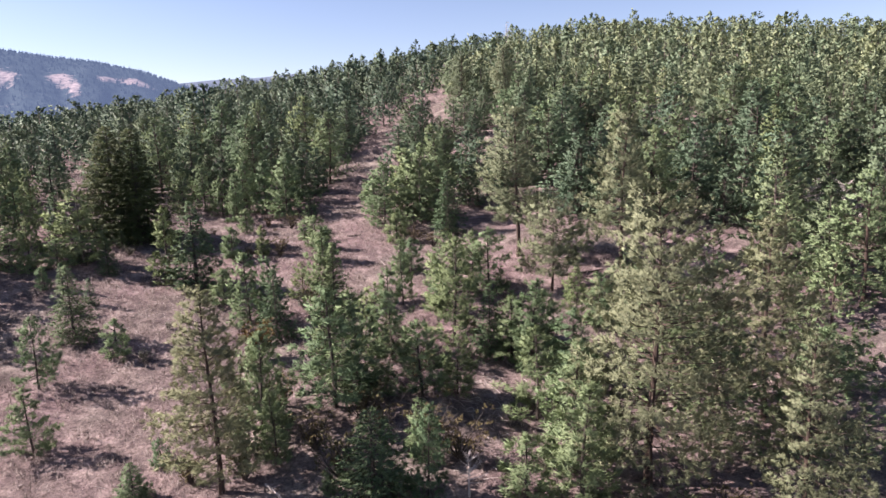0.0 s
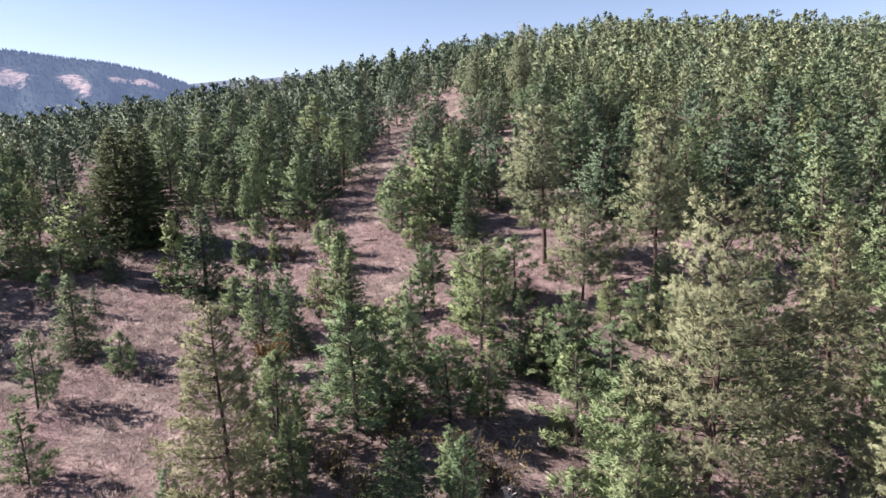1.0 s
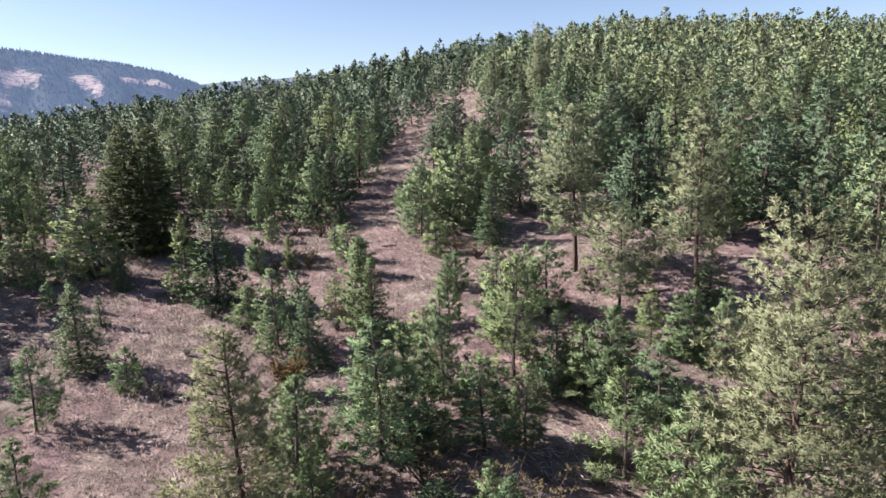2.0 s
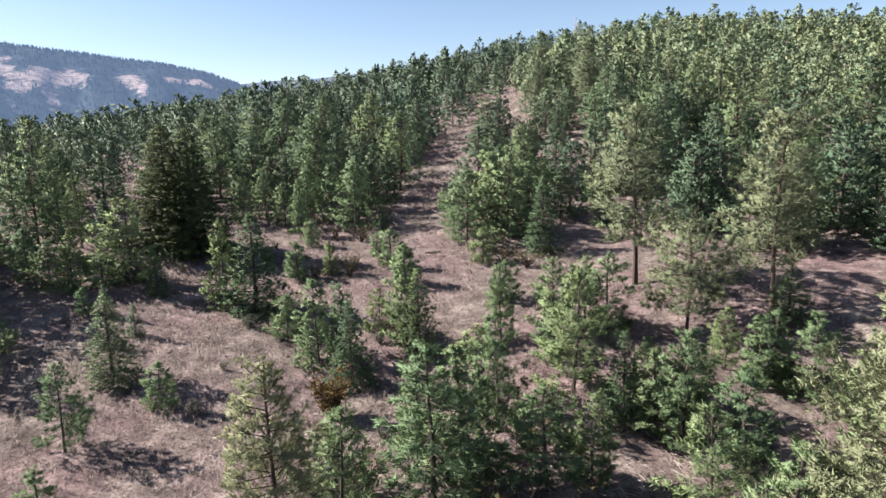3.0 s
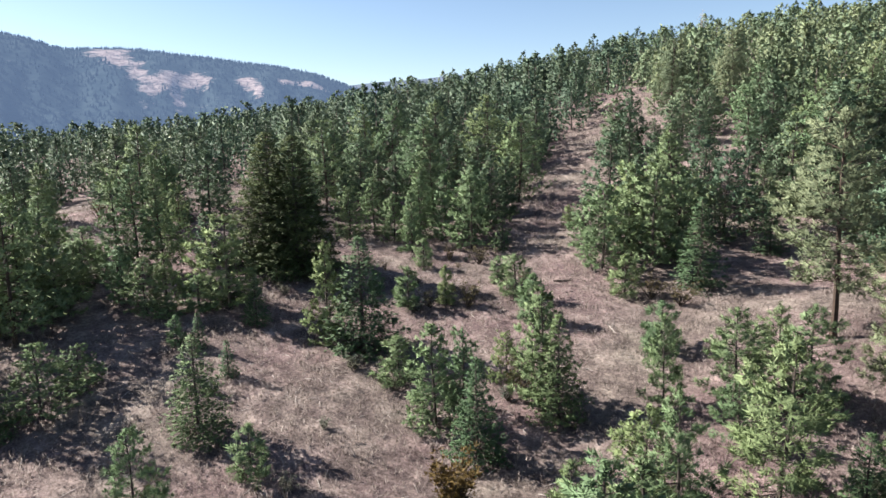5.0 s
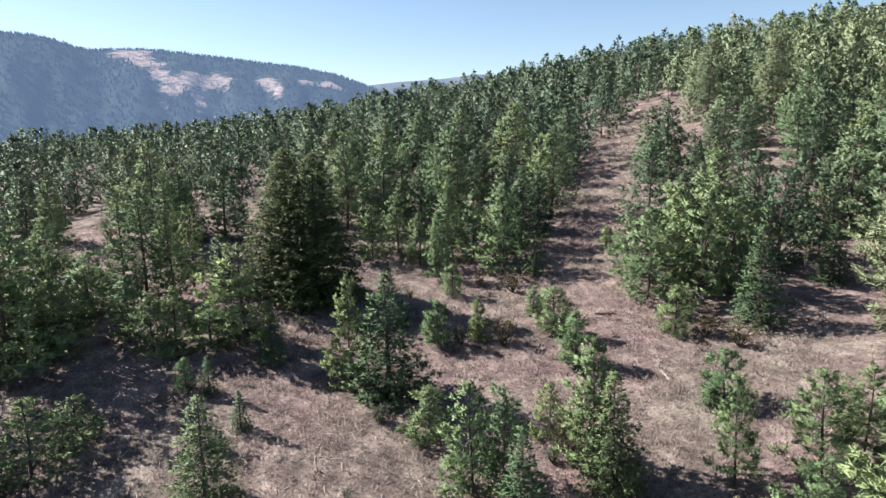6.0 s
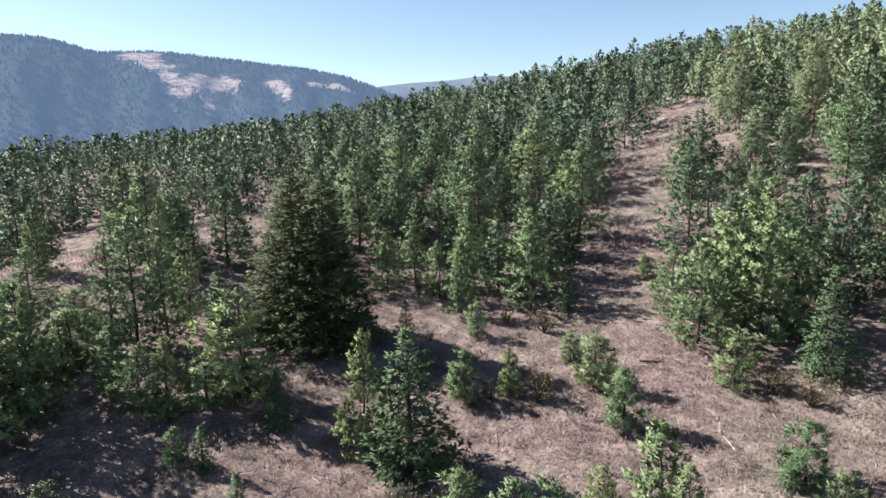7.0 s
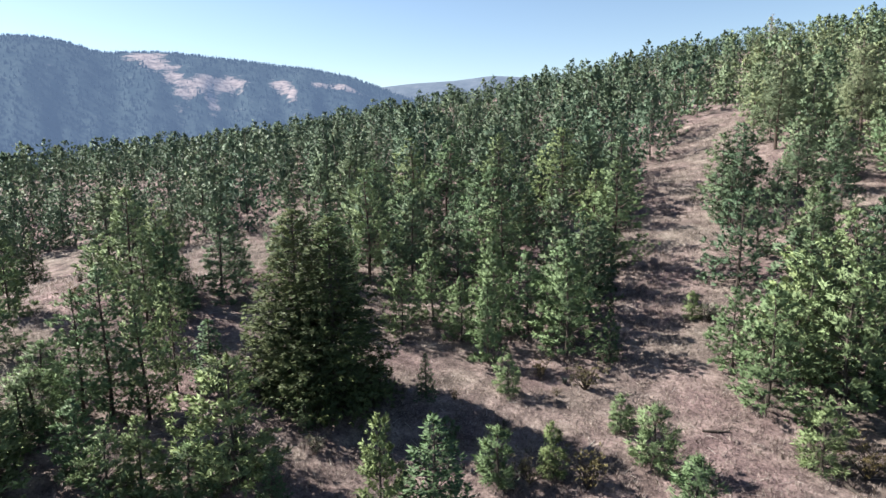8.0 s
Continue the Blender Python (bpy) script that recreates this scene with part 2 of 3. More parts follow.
def puffs(tri, ways, count):
    """Shading ways for a crown: out from the trunk's axis and along each tuft, so that clumps read as round."""
    mid = tri.mean(axis=1)
    out = unit(np.stack([mid[:, 0], mid[:, 1], np.full(len(mid), 0.25)], -1) * np.array([1, 1, 1.0]))
    rough = np.random.default_rng(count).normal(0, 0.45, out.shape)
    return thrice(unit(0.9 * out + 0.5 * np.repeat(ways, count, axis=0) + np.array([0, 0, 0.1]) + 0.75 * rough))


# ---- tree shapes ----
def needle_tufts(rng, centres, outs, axial, size, count, width):
    """Brushes of long needles: at each centre `count` blades fanned round its way. Returns triangles and shading ways."""
    c, o, ax = (np.repeat(v, count, axis=0) for v in (centres, outs, axial))
    sz = np.repeat(np.asarray(size, float).reshape(-1, 1), count, axis=0)
    d = unit(rng.normal(0, 0.62, c.shape) + 0.75 * o + np.array([0, 0, 0.12]))
    base = c + rng.normal(0, 0.22, c.shape) * sz
    side = unit(np.cross(d, rng.normal(0, 1, c.shape)))
    half_w = 0.5 * width * rng.uniform(0.6, 1.35, (len(c), 1))
    tip = base + d * sz * rng.uniform(0.65, 1.2, (len(c), 1))
    tri = np.stack([base + side * half_w, base - side * half_w, tip], axis=1)
    ways = unit(0.35 * d + 0.95 * ax + np.array([0, 0, 0.12]) + rng.normal(0, 0.28, c.shape))
    return tri, thrice(ways)


def pine_bits(seed, height, radius, bare, whorl, per, twigs, blade, rounded=1.5, lean=0.02, gaps=0.12, up=0.5, sides=7, limbs=True):
    """A pine: tapered trunk with dead stubs, upswept limbs in loose whorls, brushes of long needles along their outer parts. Returns triangles and ways of crown, triangles of wood."""
    rng = np.random.default_rng(seed)
    wob = rng.normal(0, lean, 2) * height
    def axis(h):
        s = h / height
        return np.array([wob[0] * s * s + 0.010 * height * math.sin(5 * s + seed), wob[1] * s * s + 0.010 * height * math.cos(4 * s + seed), h])
    r0 = 0.0105 * height + 0.025
    hs = np.linspace(0, height * 0.98, sides + 2)
    wood = [rod([axis(h) for h in hs], [r0 * (1.25 if i == 0 else 1) * (1 - h / height) ** 0.8 + 0.012 for i, h in enumerate(hs)], sides)]
    centres, outs, axial, sizes = [], [], [], []
    lump = rng.uniform(0, 6.28, 4)
    h = bare * height
    while h < height * 0.96:
        s = (h - bare * height) / (height * (1 - bare))
        prof = (1 - s ** rounded) ** 0.85 * (0.78 + 0.22 * min(1, s / 0.2)) + 0.06
        n = per if s < 0.75 else max(3, per - 1)
        a0 = rng.uniform(0, 6.28)
        for k in range(n):
            if rng.random() < gaps:
                continue
            a = a0 + k * 6.283 / n + rng.normal(0, 0.3)
            uneven = 1 + 0.16 * math.sin(a + lump[0]) + 0.14 * math.sin(2 * a + 7 * s + lump[1]) + 0.12 * math.sin(11 * s + lump[2] + a)
            L = radius * prof * rng.uniform(0.68, 1.15) * uneven
            rise = up * (s * 1.5 - 0.1) + rng.normal(0, 0.12)
            way = np.array([math.cos(a), math.sin(a), rise])
            side = np.array([-way[1], way[0], 0.0])
            p0 = axis(min(h + rng.normal(0, 0.3) * whorl, height * 0.98))
            p1 = p0 + way * L * 0.55 + np.array([0, 0, -0.07 * L * (1 - s)])
            p2 = p0 + way * L + np.array([0, 0, 0.10 * L])
            if limbs:
                wood.append(rod([p0, p1, p2], [0.15 * r0 + 0.012, 0.09 * r0 + 0.009, 0.005], 3))
            m = max(2, int(round(twigs * L / radius + 0.4)))
            for q in range(m):
                f = 1.0 if q == 0 else 0.28 + 0.7 * rng.random() ** 0.75
                p = p0 + (p1 - p0) * f / 0.55 if f < 0.55 else p1 + (p2 - p1) * (f - 0.55) / 0.45
                off = rng.normal(0, 0.3) * (1.12 - 0.8 * f)
                centres.append(p + side * off * L + np.array([0, 0, rng.normal(0.03, 0.06) * L]))
                outs.append(unit(way * np.array([1, 1, 0.6]) + side * off * 2.2 + np.array([0, 0, 0.35])))
                axial.append(unit(np.array([way[0], way[1], -0.1 + 0.9 * s ** 2]) + 0.5 * side * off))
                sizes.append(blade[1] * rng.uniform(0.75, 1.2) * (1 - 0.25 * s))
        h += whorl * rng.uniform(0.75, 1.25)
    for hh in (0.93, 0.955, 0.975, 0.99):
        for _ in range(2):
            centres.append(axis(height * hh) + rng.normal(0, 0.1, 3) * blade[1])
            outs.append(unit(np.array([rng.normal(0, 0.3), rng.normal(0, 0.3), 1.0])))
            axial.append(np.array([0, 0, 1.0]))
            sizes.append(blade[1] * 0.62)
    for _ in range(int(3 + height * 0.6 * (bare > 0.15)) if limbs else 0):
        hh = rng.uniform(0.08, max(bare, 0.12) + 0.1) * height
        a = rng.uniform(0, 6.28)
        p0 = axis(hh)
        wood.append(rod([p0, p0 + np.array([math.cos(a), math.sin(a), rng.uniform(-0.3, 0.2)]) * rng.uniform(0.15, 0.5) * radius], [0.1 * r0 + 0.008, 0.004], 3))
    tri, ways = needle_tufts(rng, np.array(centres), np.array(outs), np.array(axial), np.array(sizes), blade[0], blade[2])
    return tri, ways, np.concatenate(wood)


def pine_shape(seed, height, radius, bare, whorl, per, twigs, blade, rounded=1.5, bark_mat=None, mat=None, **more):
    """Returns (trunk mesh, crown mesh, height) of a pine."""
    tri, ways, wood = pine_bits(seed, height, radius, bare, whorl, per, twigs, blade, rounded, **more)
    return tri_mesh("trunk", wood, [bark_mat or BARK]), tri_mesh("crown", tri, [mat or PINE], soft_normals=ways), height


def fir_shape(seed, height, radius, mat, bare=0.04, whorl=0.26, per=8, sprays=7, blade=(6, 0.24, 0.085), droop=0.25, shape=0.92):
    """A fir: dense flat sprays in tiers, narrowing to a pointed leader."""
    rng = np.random.default_rng(seed)
    r0 = 0.012 * height + 0.03
    hs = np.linspace(0, height, 6)
    wood = [rod([(0.01 * h * math.sin(seed), 0.01 * h * math.cos(seed), h) for h in hs], [r0 * (1 - h / height) + 0.01 for h in hs], 6)]
    centres, ways = [], []
    h = bare * height
    while h < height * 0.99:
        s = (h - bare * height) / (height * (1 - bare))
        prof = (1 - s) ** shape * (0.8 + 0.2 * min(1, s / 0.1)) + 0.03
        n = max(3, int(per * (1 - 0.5 * s)))
        a0 = rng.uniform(0, 6.28)
        tier = rng.uniform(0.8, 1.12)
        for k in range(n):
            a = a0 + k * 6.283 / n + rng.normal(0, 0.2)
            L = radius * prof * tier * rng.uniform(0.72, 1.12)
            way = np.array([math.cos(a), math.sin(a), -droop * (1 - s) + 0.35 * s + rng.normal(0, 0.08)])
            p0 = np.array([0.01 * h * math.sin(seed), 0.01 * h * math.cos(seed), h + rng.normal(0, 0.25) * whorl])
            p1 = p0 + way * L
            wood.append(rod([p0, p1], [0.12 * r0 + 0.008, 0.004], 3))
            m = max(2, int(round(sprays * L / radius)))
            f = rng.uniform(0.25, 1.0, m)
            f[0] = 1.0
            side = np.array([-way[1], way[0], 0.0])
            off = rng.normal(0, 0.26, m) * L * (1.1 - 0.75 * f)
            centres.append(p0 + (p1 - p0) * f[:, None] + off[:, None] * side + np.array([0, 0, 1.0]) * (0.12 * L * (f - 0.5) ** 2)[:, None])
            ways.append(unit(way + off[:, None] * side / max(L, 0.1) * 2.0 + np.array([0, 0, 0.05])))
        h += whorl * rng.uniform(0.8, 1.2)
    centres.append(np.array([[0.01 * height * math.sin(seed), 0.01 * height * math.cos(seed), height * 0.985]] * 3))
    ways.append(np.array([[0, 0, 1.0]] * 3))
    centres, ways = np.concatenate(centres), np.concatenate(ways)
    tri = blades(rng, centres, ways, blade[0], blade[1], blade[2], 0.42, 0.02)
    return tri_mesh("trunk", np.concatenate(wood), [BARK]), tri_mesh("crown", tri, [mat], soft_normals=puffs(tri, ways, blade[0])), height


def bush_shape(seed, height, radius, mat, stems=9, tufts=7, blade=(7, 0.22, 0.06), leafy=1.0):
    rng = np.random.default_rng(seed)
    wood, centres, ways = [], [], []
    for k in range(stems):
        a = k * 6.283 / stems + rng.normal(0, 0.3)
        tilt = rng.uniform(0.1, 1.0)
        way = unit(np.array([math.cos(a) * tilt * radius, math.sin(a) * tilt * radius, height]))
        L = height * rng.uniform(0.65, 1.05) * math.hypot(1, tilt * radius / height)
        mid = way * L * 0.5 + rng.normal(0, 0.06, 3) * height
        tip = way * L
        wood.append(rod([(0, 0, 0), mid, tip], [0.02 + 0.008 * height, 0.015, 0.004], 3))
        for _ in range(4):
            f = rng.uniform(0.35, 0.95)
            p = way * L * f
            wood.append(rod([p, p + unit(way + rng.normal(0, 0.6, 3)) * L * 0.3], [0.008, 0.003], 3))
        m = max(1, int(tufts * leafy))
        f = rng.uniform(0.3, 1.0, (m, 1))
        centres.append(tip * f + rng.normal(0, 0.13, (m, 3)) * radius)
        ways.append(unit(np.repeat(way[None], m, 0) + rng.normal(0, 0.4, (m, 3))))
    tri = blades(rng, np.concatenate(centres), np.concatenate(ways), blade[0], blade[1], blade[2], 0.6)
    tri[:, :, 2] = np.maximum(tri[:, :, 2], 0.01)
    return tri_mesh("woody_base", np.concatenate(wood), [BARK]), tri_mesh("foliage", tri, [mat]), height


def snag_shape(seed, height, radius, twigs=60):
    """A bare grey tree without needles."""
    rng = np.random.default_rng(seed)
    wood = [rod([(0.03 * h * math.sin(h), 0.03 * h * math.cos(h * 0.7), h) for h in np.linspace(0, height, 7)], [(0.02 * height + 0.02) * (1 - i / 6.3) for i in range(7)], 6)]
    for _ in range(twigs):
        h = rng.uniform(0.25, 0.98) * height
        a = rng.uniform(0, 6.28)
        L = radius * (1.1 - 0.8 * h / height) * rng.uniform(0.5, 1.2)
        p0 = np.array([0, 0, h])
        w = np.array([math.cos(a), math.sin(a), rng.uniform(0.1, 0.8)])
        p1 = p0 + w * L * 0.6
        wood.append(rod([p0, p1, p0 + w * L + np.array([0, 0, 0.15 * L])], [0.03 + 0.002 * height, 0.018, 0.006], 3))
        for _ in range(3):
            q = p0 + w * L * rng.uniform(0.4, 0.95)
            wood.append(rod([q, q + unit(w + rng.normal(0, 0.7, 3)) * L * 0.4], [0.013, 0.004], 3))
    return tri_mesh("bare_wood", np.concatenate(wood), [GREY_WOOD]), height


SMALL = [pine_shape(11 + i, 3.0, 0.85 + 0.15 * (i % 2), 0.08, 0.30, 5, 5, (20, 0.30, 0.042), 1.4) for i in range(4)]
FRONT = [pine_shape(21 + i, 7.5, 2.1 + 0.25 * (i % 3), 0.10 + 0.05 * (i % 2), 0.50, 6, 12, (21, 0.33, 0.054), 1.2 + 0.2 * (i % 2), gaps=0.2) for i in range(5)]
YOUNG = [pine_shape(31 + i, 7.0, 1.85 + 0.3 * (i % 3), 0.04 + 0.04 * (i % 2), 0.46, 6, 10, (14, 0.30, 0.09), 1.2 + 0.25 * (i % 2), gaps=0.16) for i in range(6)]
SLIM = [pine_shape(41 + i, 7.0, 1.8 + 0.3 * (i % 3), 0.04 + 0.04 * (i % 2), 0.47, 6, 7.4, (9, 0.32, 0.115), 1.15 + 0.3 * (i % 2), gaps=0.16, mat=FOREST_PINE) for i in range(6)]
MIDDLE = [pine_shape(51 + i, 12.0, 3.0 + 0.3 * (i % 2), 0.09 + 0.05 * (i % 3), 0.62, 6, 11, (12, 0.33, 0.11), 1.35 + 0.3 * (i % 2), gaps=0.22, bark_mat=RED_BARK) for i in range(5)]
TALL = [pine_shape(71 + i, 17.0, (3.4, 3.8, 4.8)[i], (0.27, 0.14, 0.10)[i], (0.66, 0.62, 0.62)[i], 7, (15, 26, 40)[i], ((18, 0.42, 0.07), (24, 0.30, 0.046), (26, 0.27, 0.044))[i], (2.2, 1.3, 1.8)[i], gaps=(0.26, 0.28, 0.26)[i], bark_mat=RED_BARK, mat=OLD_PINE) for i in range(3)]
ROUND = [pine_shape(81, 8.5, 3.3, 0.24, 0.46, 7, 17, (20, 0.32, 0.055), 2.8, gaps=0.18, up=0.35, bark_mat=RED_BARK, mat=OLD_PINE)]
FIRS = [fir_shape(91 + i, 6.5, 1.75 + 0.1 * i, FIR, whorl=0.22, per=9, sprays=11, blade=(8, 0.24, 0.078)) for i in range(3)]
LITTLE_FIRS = [fir_shape(101 + i, 3.0, 0.85, FIR, whorl=0.15, sprays=7, blade=(8, 0.17, 0.06)) for i in range(2)]
GREAT_FIRS = [fir_shape(111 + i, 13.0, 3.3, DARK_FIR, whorl=0.30, per=12, sprays=17, blade=(12, 0.32, 0.085), droop=0.3, shape=0.75) for i in range(2)]
JUNIPERS = [bush_shape(121, 2.8, 1.2, JUNIPER, 22, 12, (9, 0.26, 0.08))]
BRUSHES = [bush_shape(131 + i, 1.6, 1.1, BRUSH, 14, 7, (7, 0.2, 0.05), 0.8) for i in range(2)]
SAGES = [bush_shape(141 + i, 0.8, 0.6, SAGE, 12, 6, (7, 0.16, 0.04)) for i in range(2)]

turn_rng = np.random.default_rng(7)


def plant(kind, shapes, x, y, height, spread=1.0, label="", category="", group="", pick=None):
    """One tree or bush on the hillside: an empty at its foot with trunk and crown under it."""
    shape = shapes[int(turn_rng.integers(len(shapes))) if pick is None else pick]
    ob = new(kind)
    s = height / shape[-1]
    ob.location = (x, y, float(ground_z(x, y)) - 0.06)
    ob.rotation_euler = (0, 0, float(turn_rng.uniform(0, 6.28)))
    ob.scale = (s * spread, s * spread, s)
    for me in shape[:-1]:
        part = new(me.name.split(".")[0], me)
        part.parent = ob
    tagged(ob, label, category, group)
    return ob


def sapling(x, y, h, spread=1.0):
    return plant("pine_sapling", SMALL, x, y, h, spread, "small bright green pine sapling in dry grass", "sapling", "pine saplings of the meadow")


def front_pine(x, y, h, spread=1.0):
    return plant("young_pine_tree", FRONT, x, y, 1.05 * h, 1.06 * spread, "young olive-green pine with long-needled open branches", "pine tree", "young pines of the slope")


def young_pine(x, y, h, spread=1.0):
    return plant("young_pine_tree", YOUNG, x, y, h, 1.02 * spread, "young olive-green pine with branches down to the ground", "pine tree", "young pines of the slope")


def forest_pine(x, y, h, spread=1.0):
    return plant("forest_pine_tree", SLIM, x, y, h, 1.1 * spread, "young olive-green pine in the crowded woods", "pine tree", "young pines of the woods")


def pine(x, y, h, spread=1.0):
    return plant("pine_tree", MIDDLE, x, y, h, spread, "grown olive-green pine with a russet trunk", "pine tree", "grown pines of the slope")


def tall_pine(x, y, h, spread=1.0, pick=None):
    return plant("tall_pine_tree", TALL, x, y, h, spread, "tall old pine with bare russet lower trunk", "pine tree", "tall old pines", pick=pick)


def fir(x, y, h, spread=1.0):
    return plant("fir_tree", FIRS, x, y, h, 1.15 * spread, "dense deep green conical fir on the meadow", "fir tree", "green firs of the meadow")


def little_fir(x, y, h, spread=1.0):
    return plant("little_fir_tree", LITTLE_FIRS, x, y, h, spread, "little pointed green fir in dry grass", "fir tree", "little firs of the meadow")


def great_fir(x, y, h, spread=1.0):
    return plant("great_fir_tree", GREAT_FIRS, x, y, 0.96 * h, 1.5 * spread, "large dark fir with drooping tiers at the meadow's edge", "fir tree", "great dark firs")


def brush(x, y, h, spread=1.0):
    return plant("brush", BRUSHES, x, y, h, spread, "low brownish scrub bush among dry grass", "bush", "scrub bushes")


def sage(x, y, h, spread=1.0):
    return plant("sagebrush", SAGES, x, y, h, spread, "pale grey sagebrush clump in dry grass", "bush", "sagebrush clumps")


# ---- ground ----
def spaced(lo, hi, fine_lo, fine_hi, step, growth):
    out = list(np.arange(fine_lo, fine_hi, step))
    s, v = step, fine_hi
    while v < hi:
        out.append(v)
        s *= growth
        v += s
    out.append(hi)
    s, v = step, fine_lo
    while v > lo:
        s *= growth
        v -= s
        out.append(max(v, lo))
    return np.unique(np.array(out))


gx, gy = spaced(-4700, 4700, -110, 40, 1.5, 1.14), spaced(-4700, 4700, 15, 175, 1.5, 1.14)
GX, GY = np.meshgrid(gx, gy)
GZ = ground_z(GX, GY)
nx, ny = len(gx), len(gy)
idx = np.arange(nx * ny).reshape(ny, nx)
quads = np.stack([idx[:-1, :-1], idx[:-1, 1:], idx[1:, 1:], idx[1:, :-1]], axis=-1).reshape(-1, 4)
ground = new("ground", mesh_of("ground", np.stack([GX, GY, GZ], -1).reshape(-1, 3), quads, [soil()], smooth=True))
tagged(ground, "dry pinkish-tan grassy hillside with litter", "ground", kind="structure")


# ---- far mountains ----
def mountain(name, distance, depth, bearings, rises, mat, label, burnt=False, foot=-60.0):
    """A ridge seen across the valley: its crest follows rises (degrees) over bearings (degrees from +y, clockwise)."""
    b = np.linspace(bearings[0], bearings[-1], 240)
    crest = distance * np.tan(np.radians(np.interp(b, bearings, rises))) + 29.0
    crest = np.convolve(np.pad(crest, 2, mode="edge"), np.ones(5) / 5, mode="valid")
    u = np.linspace(0, 1.35, 60)
    Bm, U = np.meshgrid(np.radians(b), u)
    fold = 0.010 * np.sin(Bm * 38 + 2.0 * np.sin(U * 5)) * np.sin(np.pi * np.clip(U, 0, 1)) + 0.012 * np.sin(Bm * 91 + U * 3) * np.sin(np.pi * np.clip(U, 0, 1))
    D = distance - depth * (1 - U) + depth * fold
    face = np.clip(np.where(U <= 1, np.sin(np.clip(U, 0, 1) * np.pi / 2) ** 1.25, 1 - (U - 1) * 1.2), 0, 1)
    Z = foot + (crest[None, :] - foot) * face
    Z = Z + 4.0 * np.sin(Bm * 210) * np.sin(U * 17) * np.clip(1 - U, 0, 1)
    P = np.stack([D * np.sin(Bm), D * np.cos(Bm), Z], -1).reshape(-1, 3)
    i = np.arange(P.shape[0]).reshape(len(u), len(b))
    q = np.stack([i[:-1, :-1], i[:-1, 1:], i[1:, 1:], i[1:, :-1]], -1).reshape(-1, 4)
    me = mesh_of(name, P, q, [mat], smooth=True)
    value = np.zeros(P.shape[0], np.float32)
    if burnt:
        deg = np.degrees(Bm).ravel()
        uu = U.ravel()
        for cb, cu, wb, wu, amount in ((-53.4, 0.76, 1.88, 0.095, 0.78), (-52.6, 0.66, 1.25, 0.081, 0.76), (-51.4, 0.57, 1.12, 0.081, 0.73), (-50.5, 0.48, 1.12, 0.095, 0.78), (-48.6, 0.53, 1.88, 0.068, 0.92), (-47.2, 0.55, 1.25, 0.068, 0.97), (-48.6, 0.43, 0.62, 0.081, 0.86), (-43.2, 0.56, 0.94, 0.061, 0.97), (-42.4, 0.52, 0.44, 0.081, 0.86), (-40.2, 0.61, 0.88, 0.027, 0.92), (-38.2, 0.63, 1.12, 0.034, 1)):
            value = np.maximum(value, amount * np.exp(-((deg - cb) / wb) ** 2 - ((uu - cu) / wu) ** 2))
    at = me.attributes.new("bare", "FLOAT", "POINT")
    at.data.foreach_set("value", value.astype(np.float32))
    ob = new(name, me)
    return tagged(ob, label, "mountain", kind="structure"), P.reshape(len(u), len(b), 3), value.reshape(len(u), len(b))


# both skins emit faint blue, laying painted haze over the forest colours
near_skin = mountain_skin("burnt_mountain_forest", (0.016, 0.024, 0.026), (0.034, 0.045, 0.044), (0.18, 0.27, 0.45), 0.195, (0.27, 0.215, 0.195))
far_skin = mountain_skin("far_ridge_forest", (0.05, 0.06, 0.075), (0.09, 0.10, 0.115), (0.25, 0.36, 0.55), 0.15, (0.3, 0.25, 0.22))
near_hill, near_pts, near_bare = mountain("backdrop_burnt_mountain", 1700, 900, [-110, -85, -70, -63, -60, -58, -56.5, -52, -47, -40.5, -37, -34.2, -30, -22], [4.0, 5.5, 6.5, 7.1, 7.2, 6.7, 6.2, 6.45, 5.95, 5.25, 4.5, 3.4, 2.0, 0.3], near_skin, "forested mountain with pale burnt slopes under painted-on blue haze", True)
far_hill, far_pts, far_bare = mountain("backdrop_far_ridge", 3600, 900, [-60, -40, -35.2, -32.3, -28.8, -25.4, -22.7, -15, 0], [3.0, 3.6, 4.0, 4.3, 4.45, 4.8, 4.6, 3.6, 3.0], far_skin, "distant wooded ridge, pale blue from painted-on haze")

rng = np.random.default_rng(5)
cones = []
for _ in range(12000):
    r, c = rng.integers(8, 44), rng.integers(60, 239)
    p = near_pts[r, c] + (near_pts[r + 1, c] - near_pts[r, c]) * rng.random() + np.array([rng.normal(0, 5), rng.normal(0, 5), 0])
    hh, rr = rng.uniform(3.5, 7), rng.uniform(1.6, 2.6)
    if near_bare[r, c] > 0.35:
        if rng.random() < 0.75:
            continue
        rr *= 0.35
    a = rng.uniform(0, 6.28)
    ring = [p + np.array([rr * math.cos(a + k * 2.094), rr * math.sin(a + k * 2.094), -1.5]) for k in range(3)]
    tip = p + np.array([0, 0, hh])
    for k in range(3):
        cones.append((ring[k], ring[(k + 1) % 3], tip))
# these conifers share the mountain's skin and its emitted haze
tagged(new("distant_mountain_woods", tri_mesh("distant_mountain_woods", np.array(cones), [near_skin])), "conifers covering the far mountainside, with painted-on blue haze", "woods", kind="stuff")

